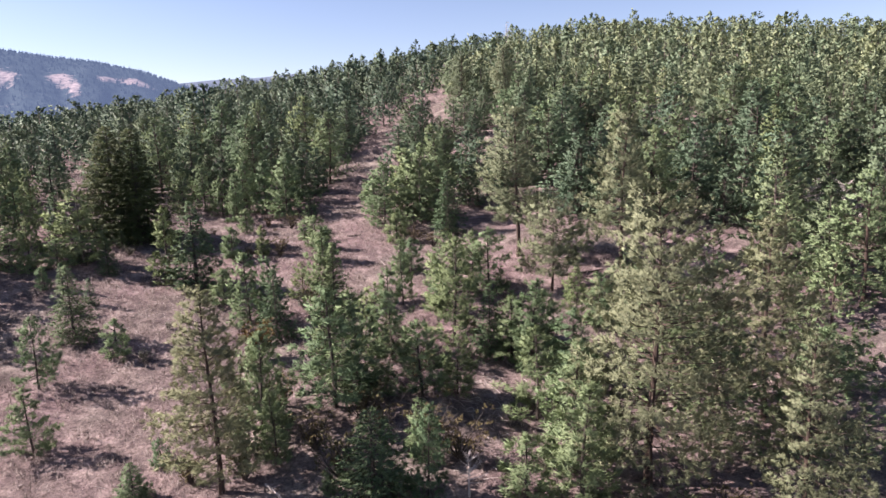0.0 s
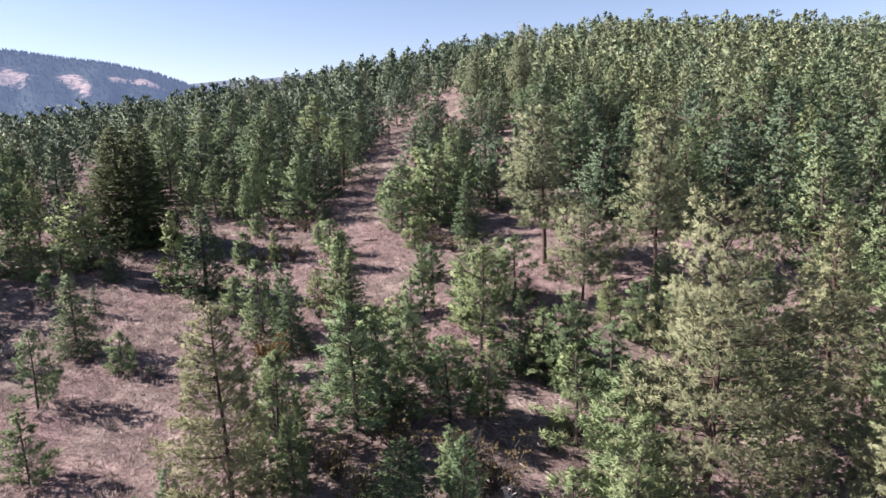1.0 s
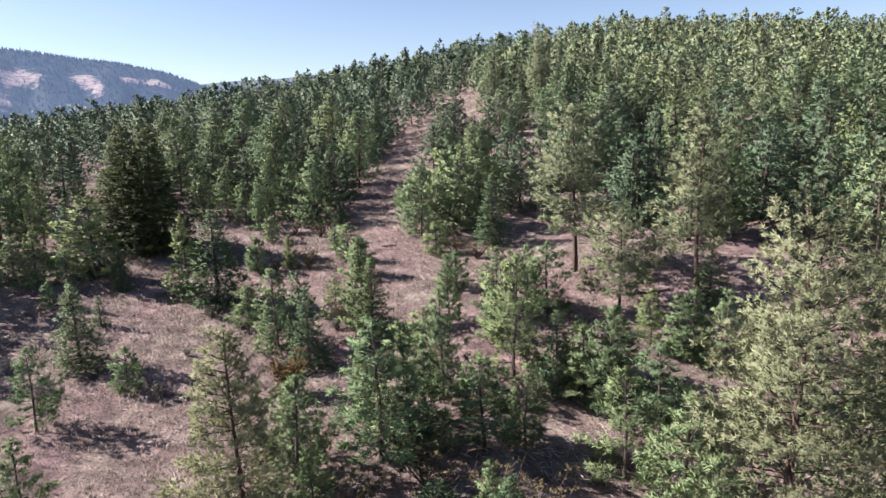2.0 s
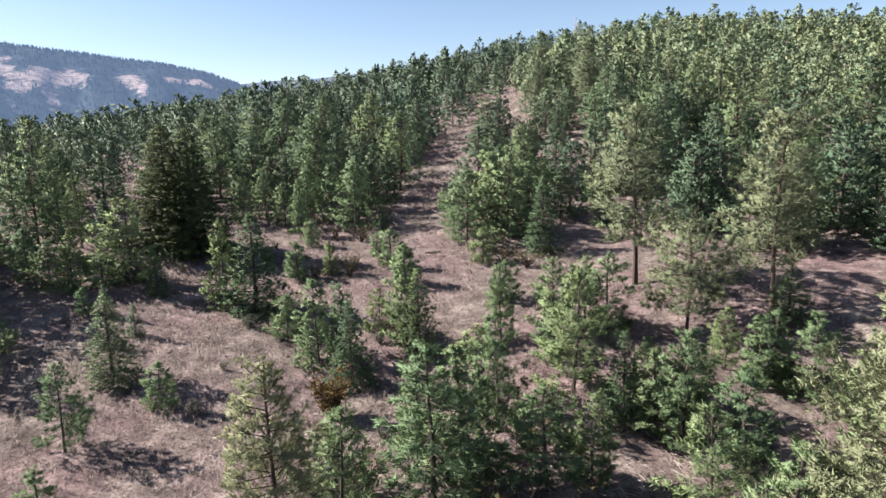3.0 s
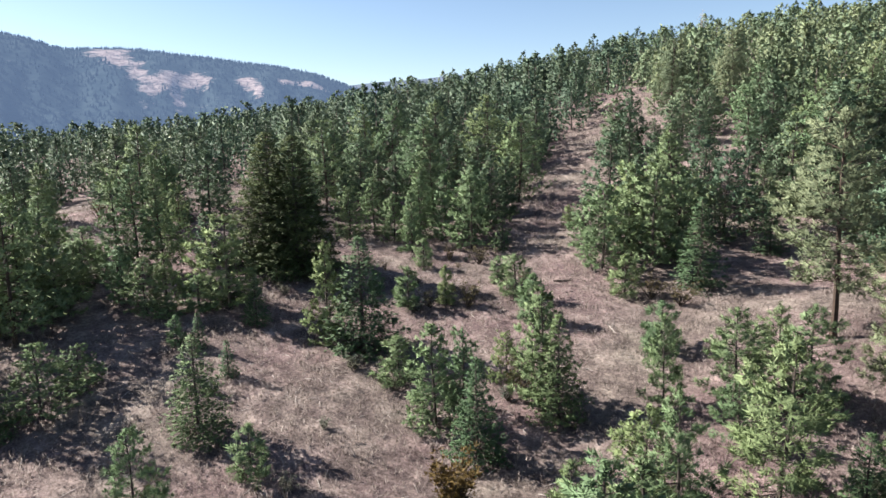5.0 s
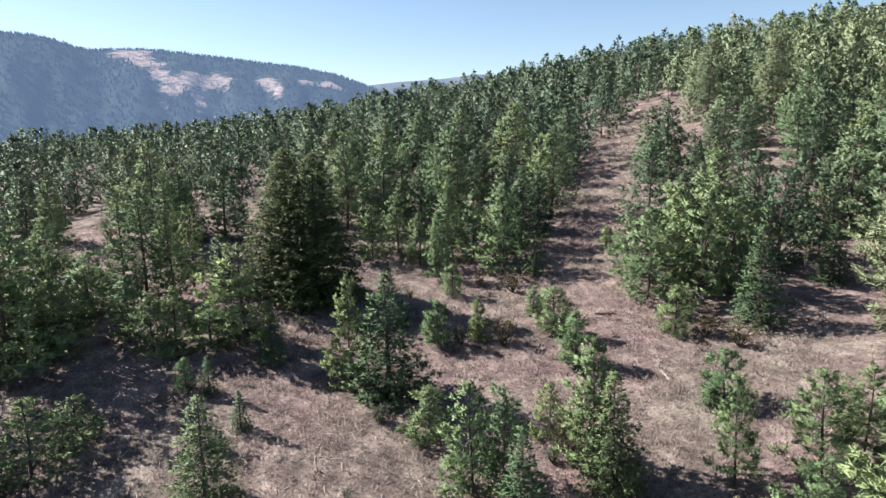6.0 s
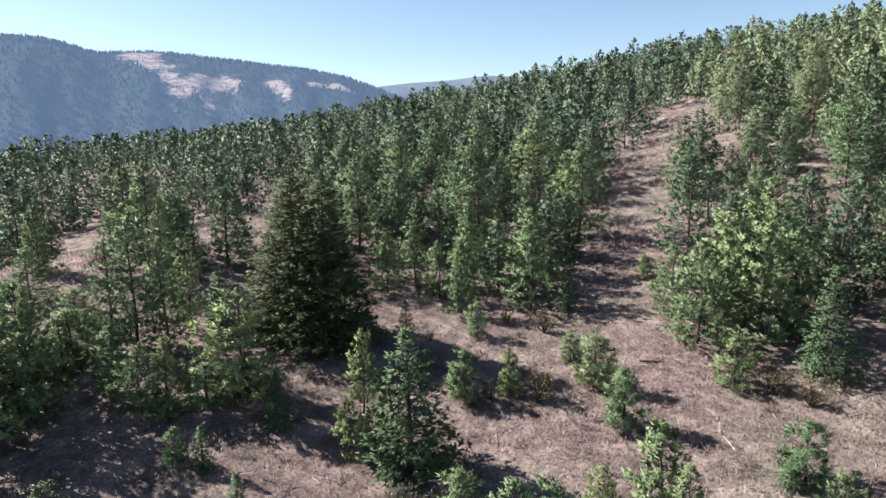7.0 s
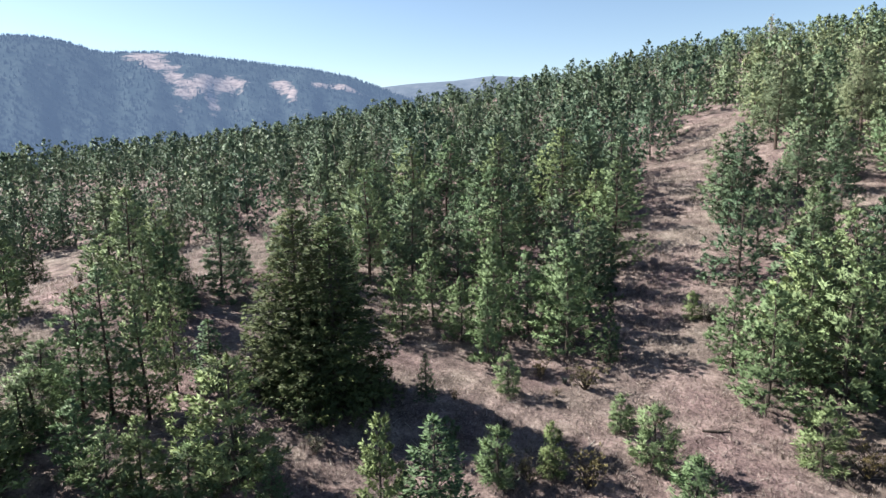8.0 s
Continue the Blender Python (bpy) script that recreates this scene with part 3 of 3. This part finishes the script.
# ---- trees of the meadow ----
# the open slope
fir(-39.5, 40.0, 5.9, 1.05)
little_fir(-42.6, 45.4, 2.4, 1.1)
sapling(-34.8, 38.9, 3.1)
front_pine(-36.7, 33.7, 4.9, 0.9)
front_pine(-31.7, 28.0, 4.0, 1.1)
fir(-37.8, 53.8, 8.4, 1.2)
young_pine(-40.8, 53.6, 7.6, 0.8)
sapling(-33.2, 51.0, 3.4, 1.3)
young_pine(-29.0, 48.0, 6.4)
young_pine(-27.8, 49.6, 5.6, 0.8)
fir(-25.4, 46.2, 5.8)
plant("juniper_bush", JUNIPERS, -24.5, 41.6, 3.0, 1.25, "rusty brown juniper bush on the slope", "bush")
young_pine(-24.0, 52.9, 7.6, 0.8)
fir(-22.7, 52.0, 6.4)
young_pine(-27.0, 54.6, 3.6)
brush(-25.4, 53.6, 2.4)
sapling(-38.3, 61.2, 3.6, 1.1)
sapling(-35.8, 63.2, 3.3, 0.9)
brush(-33.7, 63.0, 2.3, 1.3)
brush(-36.8, 62.2, 1.6, 1.4)
sapling(-33.4, 68.8, 2.4, 1.3)
sapling(-30.9, 66.4, 3.8, 1.2)
sapling(-28.0, 62.9, 3.8, 1.2)
sapling(-41.5, 69.8, 2.9)
little_fir(-36.6, 77.9, 4.1, 0.9)
brush(-36.9, 72.7, 1.9, 1.5)
brush(-40.4, 73.2, 1.6, 1.3)
little_fir(-49.2, 65.5, 3.3)
little_fir(-46.1, 66.5, 3.1)
sapling(-42.2, 62.4, 2.2)
sapling(-18.2, 61.6, 3.5, 1.2)
little_fir(-18.9, 61.0, 1.7, 1.6)
sapling(-32.1, 86.7, 2.4, 1.3)
sage(-30.7, 86.6, 1.4, 1.4)
sapling(-22.5, 70.4, 3.6, 1.2)
# left-hand stand
great_fir(-54.1, 62.8, 12.8)
great_fir(-51.0, 62.8, 12.9)
young_pine(-49.9, 53.0, 7.6, 1.2)
young_pine(-52.9, 49.6, 4.8, 1.15)
young_pine(-56.6, 48.6, 4.6, 1.0)
young_pine(-53.9, 48.4, 4.4, 1.2)
sapling(-51.3, 51.2, 2.8, 1.7)
fir(-46.6, 52.4, 3.6, 1.1)
fir(-50.6, 53.8, 3.8)
little_fir(-50.6, 59.4, 1.8, 1.5)
sapling(-48.4, 46.5, 2.2)
little_fir(-46.9, 47.0, 2.5)
pine(-60.1, 52.8, 9.6, 1.05)
pine(-61.6, 52.0, 8.0, 1.05)
pine(-58.4, 54.0, 8.4, 0.95)
pine(-66.0, 59.8, 7.6, 0.9)
pine(-59.4, 57.0, 7.4, 0.85)
young_pine(-60.3, 43.1, 9.4, 1.1)
young_pine(-59.4, 45.0, 6.6, 1.15)
young_pine(-63.8, 42.4, 7.8, 1.4)
young_pine(-66.5, 40.2, 7.0, 1.4)
pine(-58.0, 41.2, 11.0, 1.1)
pine(-62.0, 36.5, 11.0, 1.1)
pine(-59.5, 30.5, 10.5, 1.1)
pine(-55.0, 34.2, 11.2, 0.9)
young_pine(-62.6, 46.4, 7.2, 1.1)
young_pine(-69.4, 45.6, 7.6, 1.3)
little_fir(-62.6, 48.9, 3.6, 1.5)
young_pine(-48.9, 37.1, 4.4, 1.4)
young_pine(-49.6, 40.0, 2.9, 1.6)
fir(-49.6, 34.6, 3.6, 1.3)
sapling(-63.5, 50.0, 3.6, 1.6)
sapling(-66.9, 52.6, 3.0, 1.5)
fir(-70.2, 66.6, 4.4)
little_fir(-58.4, 58.9, 4.6, 1.3)
pine(-73.4, 66.6, 8.0)
young_pine(-68.6, 63.6, 7.4)
young_pine(-78.6, 56.6, 6.3)
young_pine(-72.6, 52.4, 4.6, 1.3)
brush(-75.0, 60.0, 1.8, 1.6)
# edge of the woods above the meadow
young_pine(-52.7, 73.7, 5.7)
young_pine(-48.0, 75.2, 5.4)
young_pine(-44.6, 73.2, 6.4, 0.8)
young_pine(-43.9, 79.4, 6.9)
young_pine(-39.8, 77.2, 7.6, 1.1)
young_pine(-52.0, 77.4, 6.2)
young_pine(-46.2, 77.6, 6.6)
young_pine(-41.2, 81.0, 7.8)
young_pine(-48.6, 82.4, 7.0)
pine(-57.4, 71.4, 8.6)
pine(-60.4, 74.4, 9.0)
# stand beside the cut strip
young_pine(-25.6, 75.4, 7.9, 1.05)
young_pine(-23.6, 79.2, 8.8, 1.0)
young_pine(-21.4, 77.2, 9.2)
fir(-17.0, 73.4, 7.6, 1.0)
young_pine(-24.2, 80.6, 8.6)
young_pine(-19.4, 79.0, 8.2)
young_pine(-28.2, 79.2, 6.0)
brush(-20.4, 70.6, 1.9, 1.5)
brush(-18.0, 69.8, 1.8, 1.5)
# front row
tall_pine(-18.9, 27.0, 11.4, 1.1, 1)
front_pine(-18.7, 31.6, 6.7)
front_pine(-16.3, 36.2, 7.6, 1.2)
front_pine(-15.2, 37.8, 7.2, 1.1)
front_pine(-18.5, 40.2, 5.0, 1.1)
front_pine(-16.4, 45.2, 5.4, 1.1)
front_pine(-14.9, 44.1, 6.8, 0.9)
front_pine(-12.9, 52.2, 3.6, 1.2)
front_pine(-11.2, 39.0, 5.2, 1.3)
fir(-11.0, 28.8, 5.0, 1.5)
front_pine(-8.2, 29.6, 5.0, 0.8)
front_pine(-10.8, 48.0, 8.2, 1.0)
fir(-7.8, 46.6, 5.6)
front_pine(-6.0, 46.4, 4.8, 1.3)
front_pine(-6.5, 49.8, 3.6, 1.2)
front_pine(-3.8, 48.6, 4.6, 1.2)
front_pine(-13.2, 55.4, 5.6, 1.1)
front_pine(-9.4, 56.5, 6.0, 1.1)
front_pine(-11.2, 57.6, 5.2, 1.0)
front_pine(-17.0, 54.2, 5.8, 0.7)
front_pine(-3.5, 39.4, 6.2, 1.1)
front_pine(-1.4, 44.6, 5.4, 1.3)
front_pine(0.4, 53.2, 4.6, 1.2)
front_pine(-0.4, 30.9, 6.6, 1.1)
sapling(-3.2, 30.4, 3.7, 1.2)
tall_pine(-7.9, 65.6, 15.4, 1.15, 0)
plant("round_pine_tree", ROUND, -3.8, 58.2, 8.6, 1.0, "round-headed open pine with a forked dark trunk", "pine tree")
tall_pine(2.5, 62.4, 15.2, 1.0, 0)
fir(3.4, 61.0, 4.4, 1.4)
tall_pine(3.2, 33.8, 16.6, 1.05, 2)
tall_pine(10.6, 42.0, 13.5, 1.05, 1)
tall_pine(9.8, 30.4, 10.6, 1.0, 1)
pine(7.0, 38.4, 9.0, 1.2)
pine(4.4, 42.8, 8.4, 1.3)
front_pine(6.4, 48.6, 6.4, 1.2)
front_pine(3.4, 52.4, 5.6, 1.2)
pine(9.0, 52.4, 8.4, 1.1)
pine(15.6, 46.0, 9.6, 1.2)
pine(14.8, 55.2, 10.0, 1.1)
front_pine(12.6, 37.6, 7.6, 1.2)
brush(-15.4, 31.4, 2.4, 1.3)
brush(-9.6, 34.4, 2.2, 1.5)
brush(-7.4, 33.2, 2.4, 1.5)
brush(-14.4, 38.6, 2.2, 1.4)
brush(-19.6, 35.4, 2.2, 1.3)
brush(-12.2, 41.6, 2.0, 1.4)
front_pine(-20.0, 33.4, 5.2, 0.9)
front_pine(-17.3, 30.2, 4.2, 0.9)
front_pine(-9.4, 32.6, 3.6, 1.0)
front_pine(-1.0, 34.6, 7.4, 1.1)
front_pine(-9.0, 40.6, 4.8, 1.0)
brush(-13.3, 29.6, 2.8, 1.2)
brush(-18.2, 28.4, 2.2, 1.3)
brush(-12.4, 33.8, 2.0, 1.4)
brush(-13.6, 35.0, 2.4, 1.3)
brush(-21.0, 27.6, 1.8, 1.3)
fir(-23.0, 25.6, 2.4, 1.6)
sapling(-23.5, 28.5, 1.8)
sapling(-13.4, 28.3, 1.4)
brush(3.0, 29.6, 1.6, 1.5)
brush(6.6, 31.0, 1.8, 1.5)
plant("bare_shrub", [snag_shape(161, 2.8, 1.1, 26)], -6.2, 30.1, 2.7, 1.0, "leafless pale grey shrub with fine twigs", "bush")
front_pine(-4.4, 46.0, 6.6, 1.1)
front_pine(-1.5, 54.1, 4.2, 0.9)
front_pine(1.4, 53.5, 5.0, 1.1)
# tall pines up the slope
tall_pine(-29.1, 141.8, 14.0, 1.15, 0)
tall_pine(-18.9, 136.8, 14.0, 1.1, 0)
# grey and dead trees up the slope
plant("bare_tree", [snag_shape(162, 6.5, 2.8, 110)], 14.5, 98.2, 6.4, 1.2, "leafless grey broadleaf tree among pines", "tree", "leafless grey trees")
plant("bare_tree", [snag_shape(163, 6.0, 2.2, 90)], 21.6, 73.4, 5.8, 1.2, "leafless grey broadleaf tree among pines", "tree", "leafless grey trees")
plant("bare_tree", [snag_shape(164, 6.0, 2.4, 90)], 24.6, 73.0, 5.6, 1.2, "leafless grey broadleaf tree among pines", "tree", "leafless grey trees")
plant("dead_snag", [snag_shape(165, 5.0, 1.2, 16)], 23.8, 124.0, 4.6, 1.0, "bleached dead snag with broken limbs", "dead tree")
plant("dead_snag", [snag_shape(166, 12.0, 3.0, 70)], -40.4, 301.0, 13.0, 1.0, "tall leafless dead tree on the ridge", "dead tree")
# past the meadow's near corner
young_pine(-46.5, 27.0, 6.5)
young_pine(-44.0, 22.5, 7.0)
young_pine(-52.0, 30.5, 6.0)
pine(-41.5, 18.5, 9.0)
young_pine(-52.5, 25.0, 7.0)
young_pine(-38.0, 21.0, 5.6)
young_pine(-35.0, 17.0, 6.0)

# ---- woods ----
def in_open(x, y):
    """Where the slope is open: the meadow, the cut strip and some glades."""
    strip = np.interp(y, [70, 85, 105, 118, 143, 158, 167], [-30, -33, -37.6, -40.2, -42.6, -41, -38])
    if 70 < y < 167 and abs(x - strip) < np.interp(y, [70, 90, 105, 120, 143, 160], [6.5, 5.2, 4.9, 5.2, 6.0, 5.5]):
        return True
    for cx, cy, rx, ry in ((-29, 56, 24, 20), (-84, 80, 11, 16), (-92, 62, 14, 8), (-74, 54, 12, 6), (-2, 70, 7, 7), (-4, 88, 8, 5), (12, 124, 4, 4), (-46, 76, 12, 3.5), (-62, 77, 5, 5), (-20, 106, 5, 5), (-32, 129, 4.5, 9), (3, 146, 6, 5), (12, 131, 6, 6), (-40, 30, 22, 14), (-72, 40, 20, 6), (-93, 101, 7, 7), (-79, 85, 5, 5), (-113, 77, 12, 7)):
        if ((x - cx) / rx) ** 2 + ((y - cy) / ry) ** 2 < 1:
            return True
    return False


rng = np.random.default_rng(23)
taken = np.array([(o.location.x, o.location.y) for o in scene.objects if o.type == "EMPTY"])
spots = []
for yy in np.arange(14, 375, 4.7):
    for xx in np.arange(-430, 210, 4.7):
        x, y = xx + rng.uniform(-2.3, 2.3), yy + rng.uniform(-2.3, 2.3)
        keep = np.interp(math.hypot(x + 15, y - 20), [70, 120, 200, 330], [0.98, 0.9, 0.6, 0.44])
        if rng.random() > keep or in_open(x, y):
            continue
        if y < (83 if -56 < x < -5 else 73 if x > -69 else 60) and x < 16:
            continue
        if not -68 < math.degrees(math.atan2(x + 24, max(y - 28, 0.1))) < 60 or x > 0.42 * y + 9 or x < -300:
            continue
        if math.hypot(x, y) < 20 or (y < 50 and -75 < x < 4):
            continue
        if x > 0 and y < 30:
            continue
        if ((taken - (x, y)) ** 2).sum(1).min() < 5.5:
            continue
        spots.append((x, y, rng.random(), rng.random()))

spots.sort(key=lambda s: math.hypot(s[0] + 15, s[1] - 20))
for x, y, a, b in spots[:210]:
    if a < 0.08:
        fir(x, y, 4 + 4 * b)
    elif a < 0.84:
        forest_pine(x, y, (6.2 + 5.0 * b if x > -10 else 5.2 + 4.0 * b), 0.9 + 0.3 * a)
    else:
        pine(x, y, 8.5 + 3.5 * b, 0.9 + 0.3 * a)


NEAR_WOODS = [pine_bits(200 + i, 7.0, 2.1 + 0.3 * (i % 3), 0.05, 0.64, 6, 4.1, (6, 0.44, 0.22), (1.0, 1.25, 1.6)[i % 3], sides=3, limbs=False) for i in range(9)]
FAR_WOODS = [pine_bits(220 + i, 7.0, 2.1 + 0.3 * (i % 3), 0.05, 0.80, 5, 2.9, (3, 0.58, 0.42), (0.95, 1.15, 1.5)[i % 3], sides=3, limbs=False) for i in range(9)]


def stand_of_woods(name, trees, mat, label):
    """One joined stand of far trees."""
    bits, mats, ways, tints = [], [], [], []
    for x, y, a, b in trees:
        kit = NEAR_WOODS if math.hypot(x + 15, y - 20) < 150 else FAR_WOODS
        tri, puff, wood = kit[int(a * 997) % 9]
        s = (1.0 if x > -15 else 0.85 if x > -90 else 0.7) + 0.55 * b ** 1.5 + (0.5 if a > 0.93 else 0.25 if a > 0.8 else -0.25 if a < 0.2 else 0)
        ca, sa = math.cos(a * 40), math.sin(a * 40)
        turn = np.array([[ca, sa, 0], [-sa, ca, 0], [0, 0, 1]])
        at = np.array([x, y, float(ground_z(x, y)) - 0.1])
        bits += [tri @ turn * s + at, wood @ turn * s + at]
        ways += [puff @ turn, thrice(unit(wood.mean(1) * np.array([1, 1, 0]) + np.array([0, 0, 0.05])) @ turn)]
        mats += [np.zeros(len(tri), int), np.ones(len(wood), int)]
        tints.append(np.full(3 * (len(tri) + len(wood)), (b * 7.3 + a * 3.1) % 1.0, np.float32))
    me = tri_mesh(name, np.concatenate(bits), [mat, BARK], np.concatenate(mats), np.concatenate(ways))
    me.attributes.new("tree_tint", "FLOAT", "POINT").data.foreach_set("value", np.concatenate(tints))
    return tagged(new(name, me), label, "woods", kind="stuff")


stand_of_woods("valley_woods", [s for s in spots[210:] if s[0] < -48], WOODS, "dense grey-green conifer woods falling into the valley")
stand_of_woods("hill_woods", [s for s in spots[210:] if s[0] >= -48], HILL_WOODS, "dense olive-green conifer woods covering the hill")

# ---- grass ----
rng = np.random.default_rng(41)
px, py = rng.uniform(-96, 8, 104000), rng.uniform(22, 166, 104000)
drift = np.sin(px * 0.9 + 2 * np.sin(py * 0.4)) * np.sin(py * 1.1 + px * 0.3) > rng.uniform(-1.1, 0.6, len(px))
light = rng.random(len(px))
grown = np.array([(bool(d) or l > 0.8) and (in_open(x, y) or l < 0.25) for x, y, d, l in zip(px, py, drift, light)])
px, py = px[grown], py[grown]
c = np.stack([px, py, ground_z(px, py) - 0.03], -1)
w = np.repeat([[0, 0, 1.0]], len(c), 0)
tufts = blades(rng, np.array(c), np.array(w), 7, 0.42, 0.034, 0.34)
tagged(new("bunchgrass", tri_mesh("bunchgrass", tufts, [GRASS], None, thrice(unit(np.array([0, 0, 1.0]) + rng.normal(0, 0.3, (len(tufts), 3)))))), "dry straw-coloured bunchgrass tufts on the meadow", "grass", kind="stuff")


# ---- fallen wood ----
def log(x, y, length, radius, turn, label):
    """A fallen trunk with stubs of limbs, lying on the slope."""
    r = np.random.default_rng(int(abs(x * 10 + y)))
    bits = [rod([(-length / 2, 0, radius), (-length * 0.1, r.normal(0, 0.1), radius * 1.1), (length / 2, r.normal(0, 0.15), radius * 0.8)], [radius, radius * 0.85, radius * 0.4], 7)]
    for _ in range(7):
        p = np.array([r.uniform(-0.4, 0.45) * length, 0, radius])
        bits.append(rod([p, p + np.array([r.uniform(0.1, 0.5), r.choice([-1, 1]) * r.uniform(0.2, 0.7), r.uniform(0.05, 0.6)])], [radius * 0.3, 0.008], 3))
    ob = new("fallen_log", tri_mesh("fallen_log", np.concatenate(bits), [BARK if label.startswith("dark") else GREY_WOOD]))
    e = 0.5
    dx, dy = math.cos(radians(turn)), math.sin(radians(turn))
    slope = math.atan2(float(ground_z(x + dx * e, y + dy * e) - ground_z(x - dx * e, y - dy * e)), 2 * e)
    ob.location = (x, y, float(ground_z(x, y)) - 0.03)
    ob.rotation_euler = (0, -slope, radians(turn))
    return tagged(ob, label, "log", "fallen logs")


log(-1.3, 61.7, 3.6, 0.14, 10, "dark weathered fallen log in dry grass")
log(-15.6, 27.4, 3.0, 0.07, -30, "pale bleached fallen branch under the pines")
log(-8.6, 42.0, 2.6, 0.07, 60, "pale bleached fallen branch under the pines")
log(-28.2, 71.4, 1.6, 0.08, 20, "dark rotten fallen log on the open slope")
log(-20.8, 69.0, 1.5, 0.10, -35, "dark rotten fallen log on the open slope")
log(-34.6, 66.0, 2.2, 0.05, 70, "pale bleached fallen branch in dry grass")
log(-22.4, 64.2, 2.0, 0.05, 130, "pale bleached fallen branch in dry grass")

rng = np.random.default_rng(61)
twigs = []
for _ in range(900):
    x, y = rng.normal(-33, 12), rng.normal(55, 13)
    if rng.random() < 0.35:
        x, y = rng.normal(-9, 4), rng.normal(40, 4)
    a, l = rng.uniform(0, 6.28), rng.uniform(0.25, 0.9)
    p = np.array([x, y, float(ground_z(x, y)) + 0.03])
    d = np.array([math.cos(a), math.sin(a), 0]) * l
    q = p + d
    q[2] = float(ground_z(q[0], q[1])) + rng.uniform(0.02, 0.12)
    twigs.append(rod([p, (p + q) / 2 + np.array([0, 0, 0.03]), q], [0.022, 0.018, 0.008], 3))
tagged(new("fallen_twigs", tri_mesh("fallen_twigs", np.concatenate(twigs), [GREY_WOOD])), "scattered bleached twigs lying in the grass", "twigs", kind="stuff")

rng = np.random.default_rng(67)
for _ in range(46):
    x, y = rng.uniform(-92, -14), rng.uniform(34, 92)
    if in_open(x, y):
        (sage if rng.random() < 0.75 else brush)(x, y, rng.uniform(0.5, 1.0), 1.2)
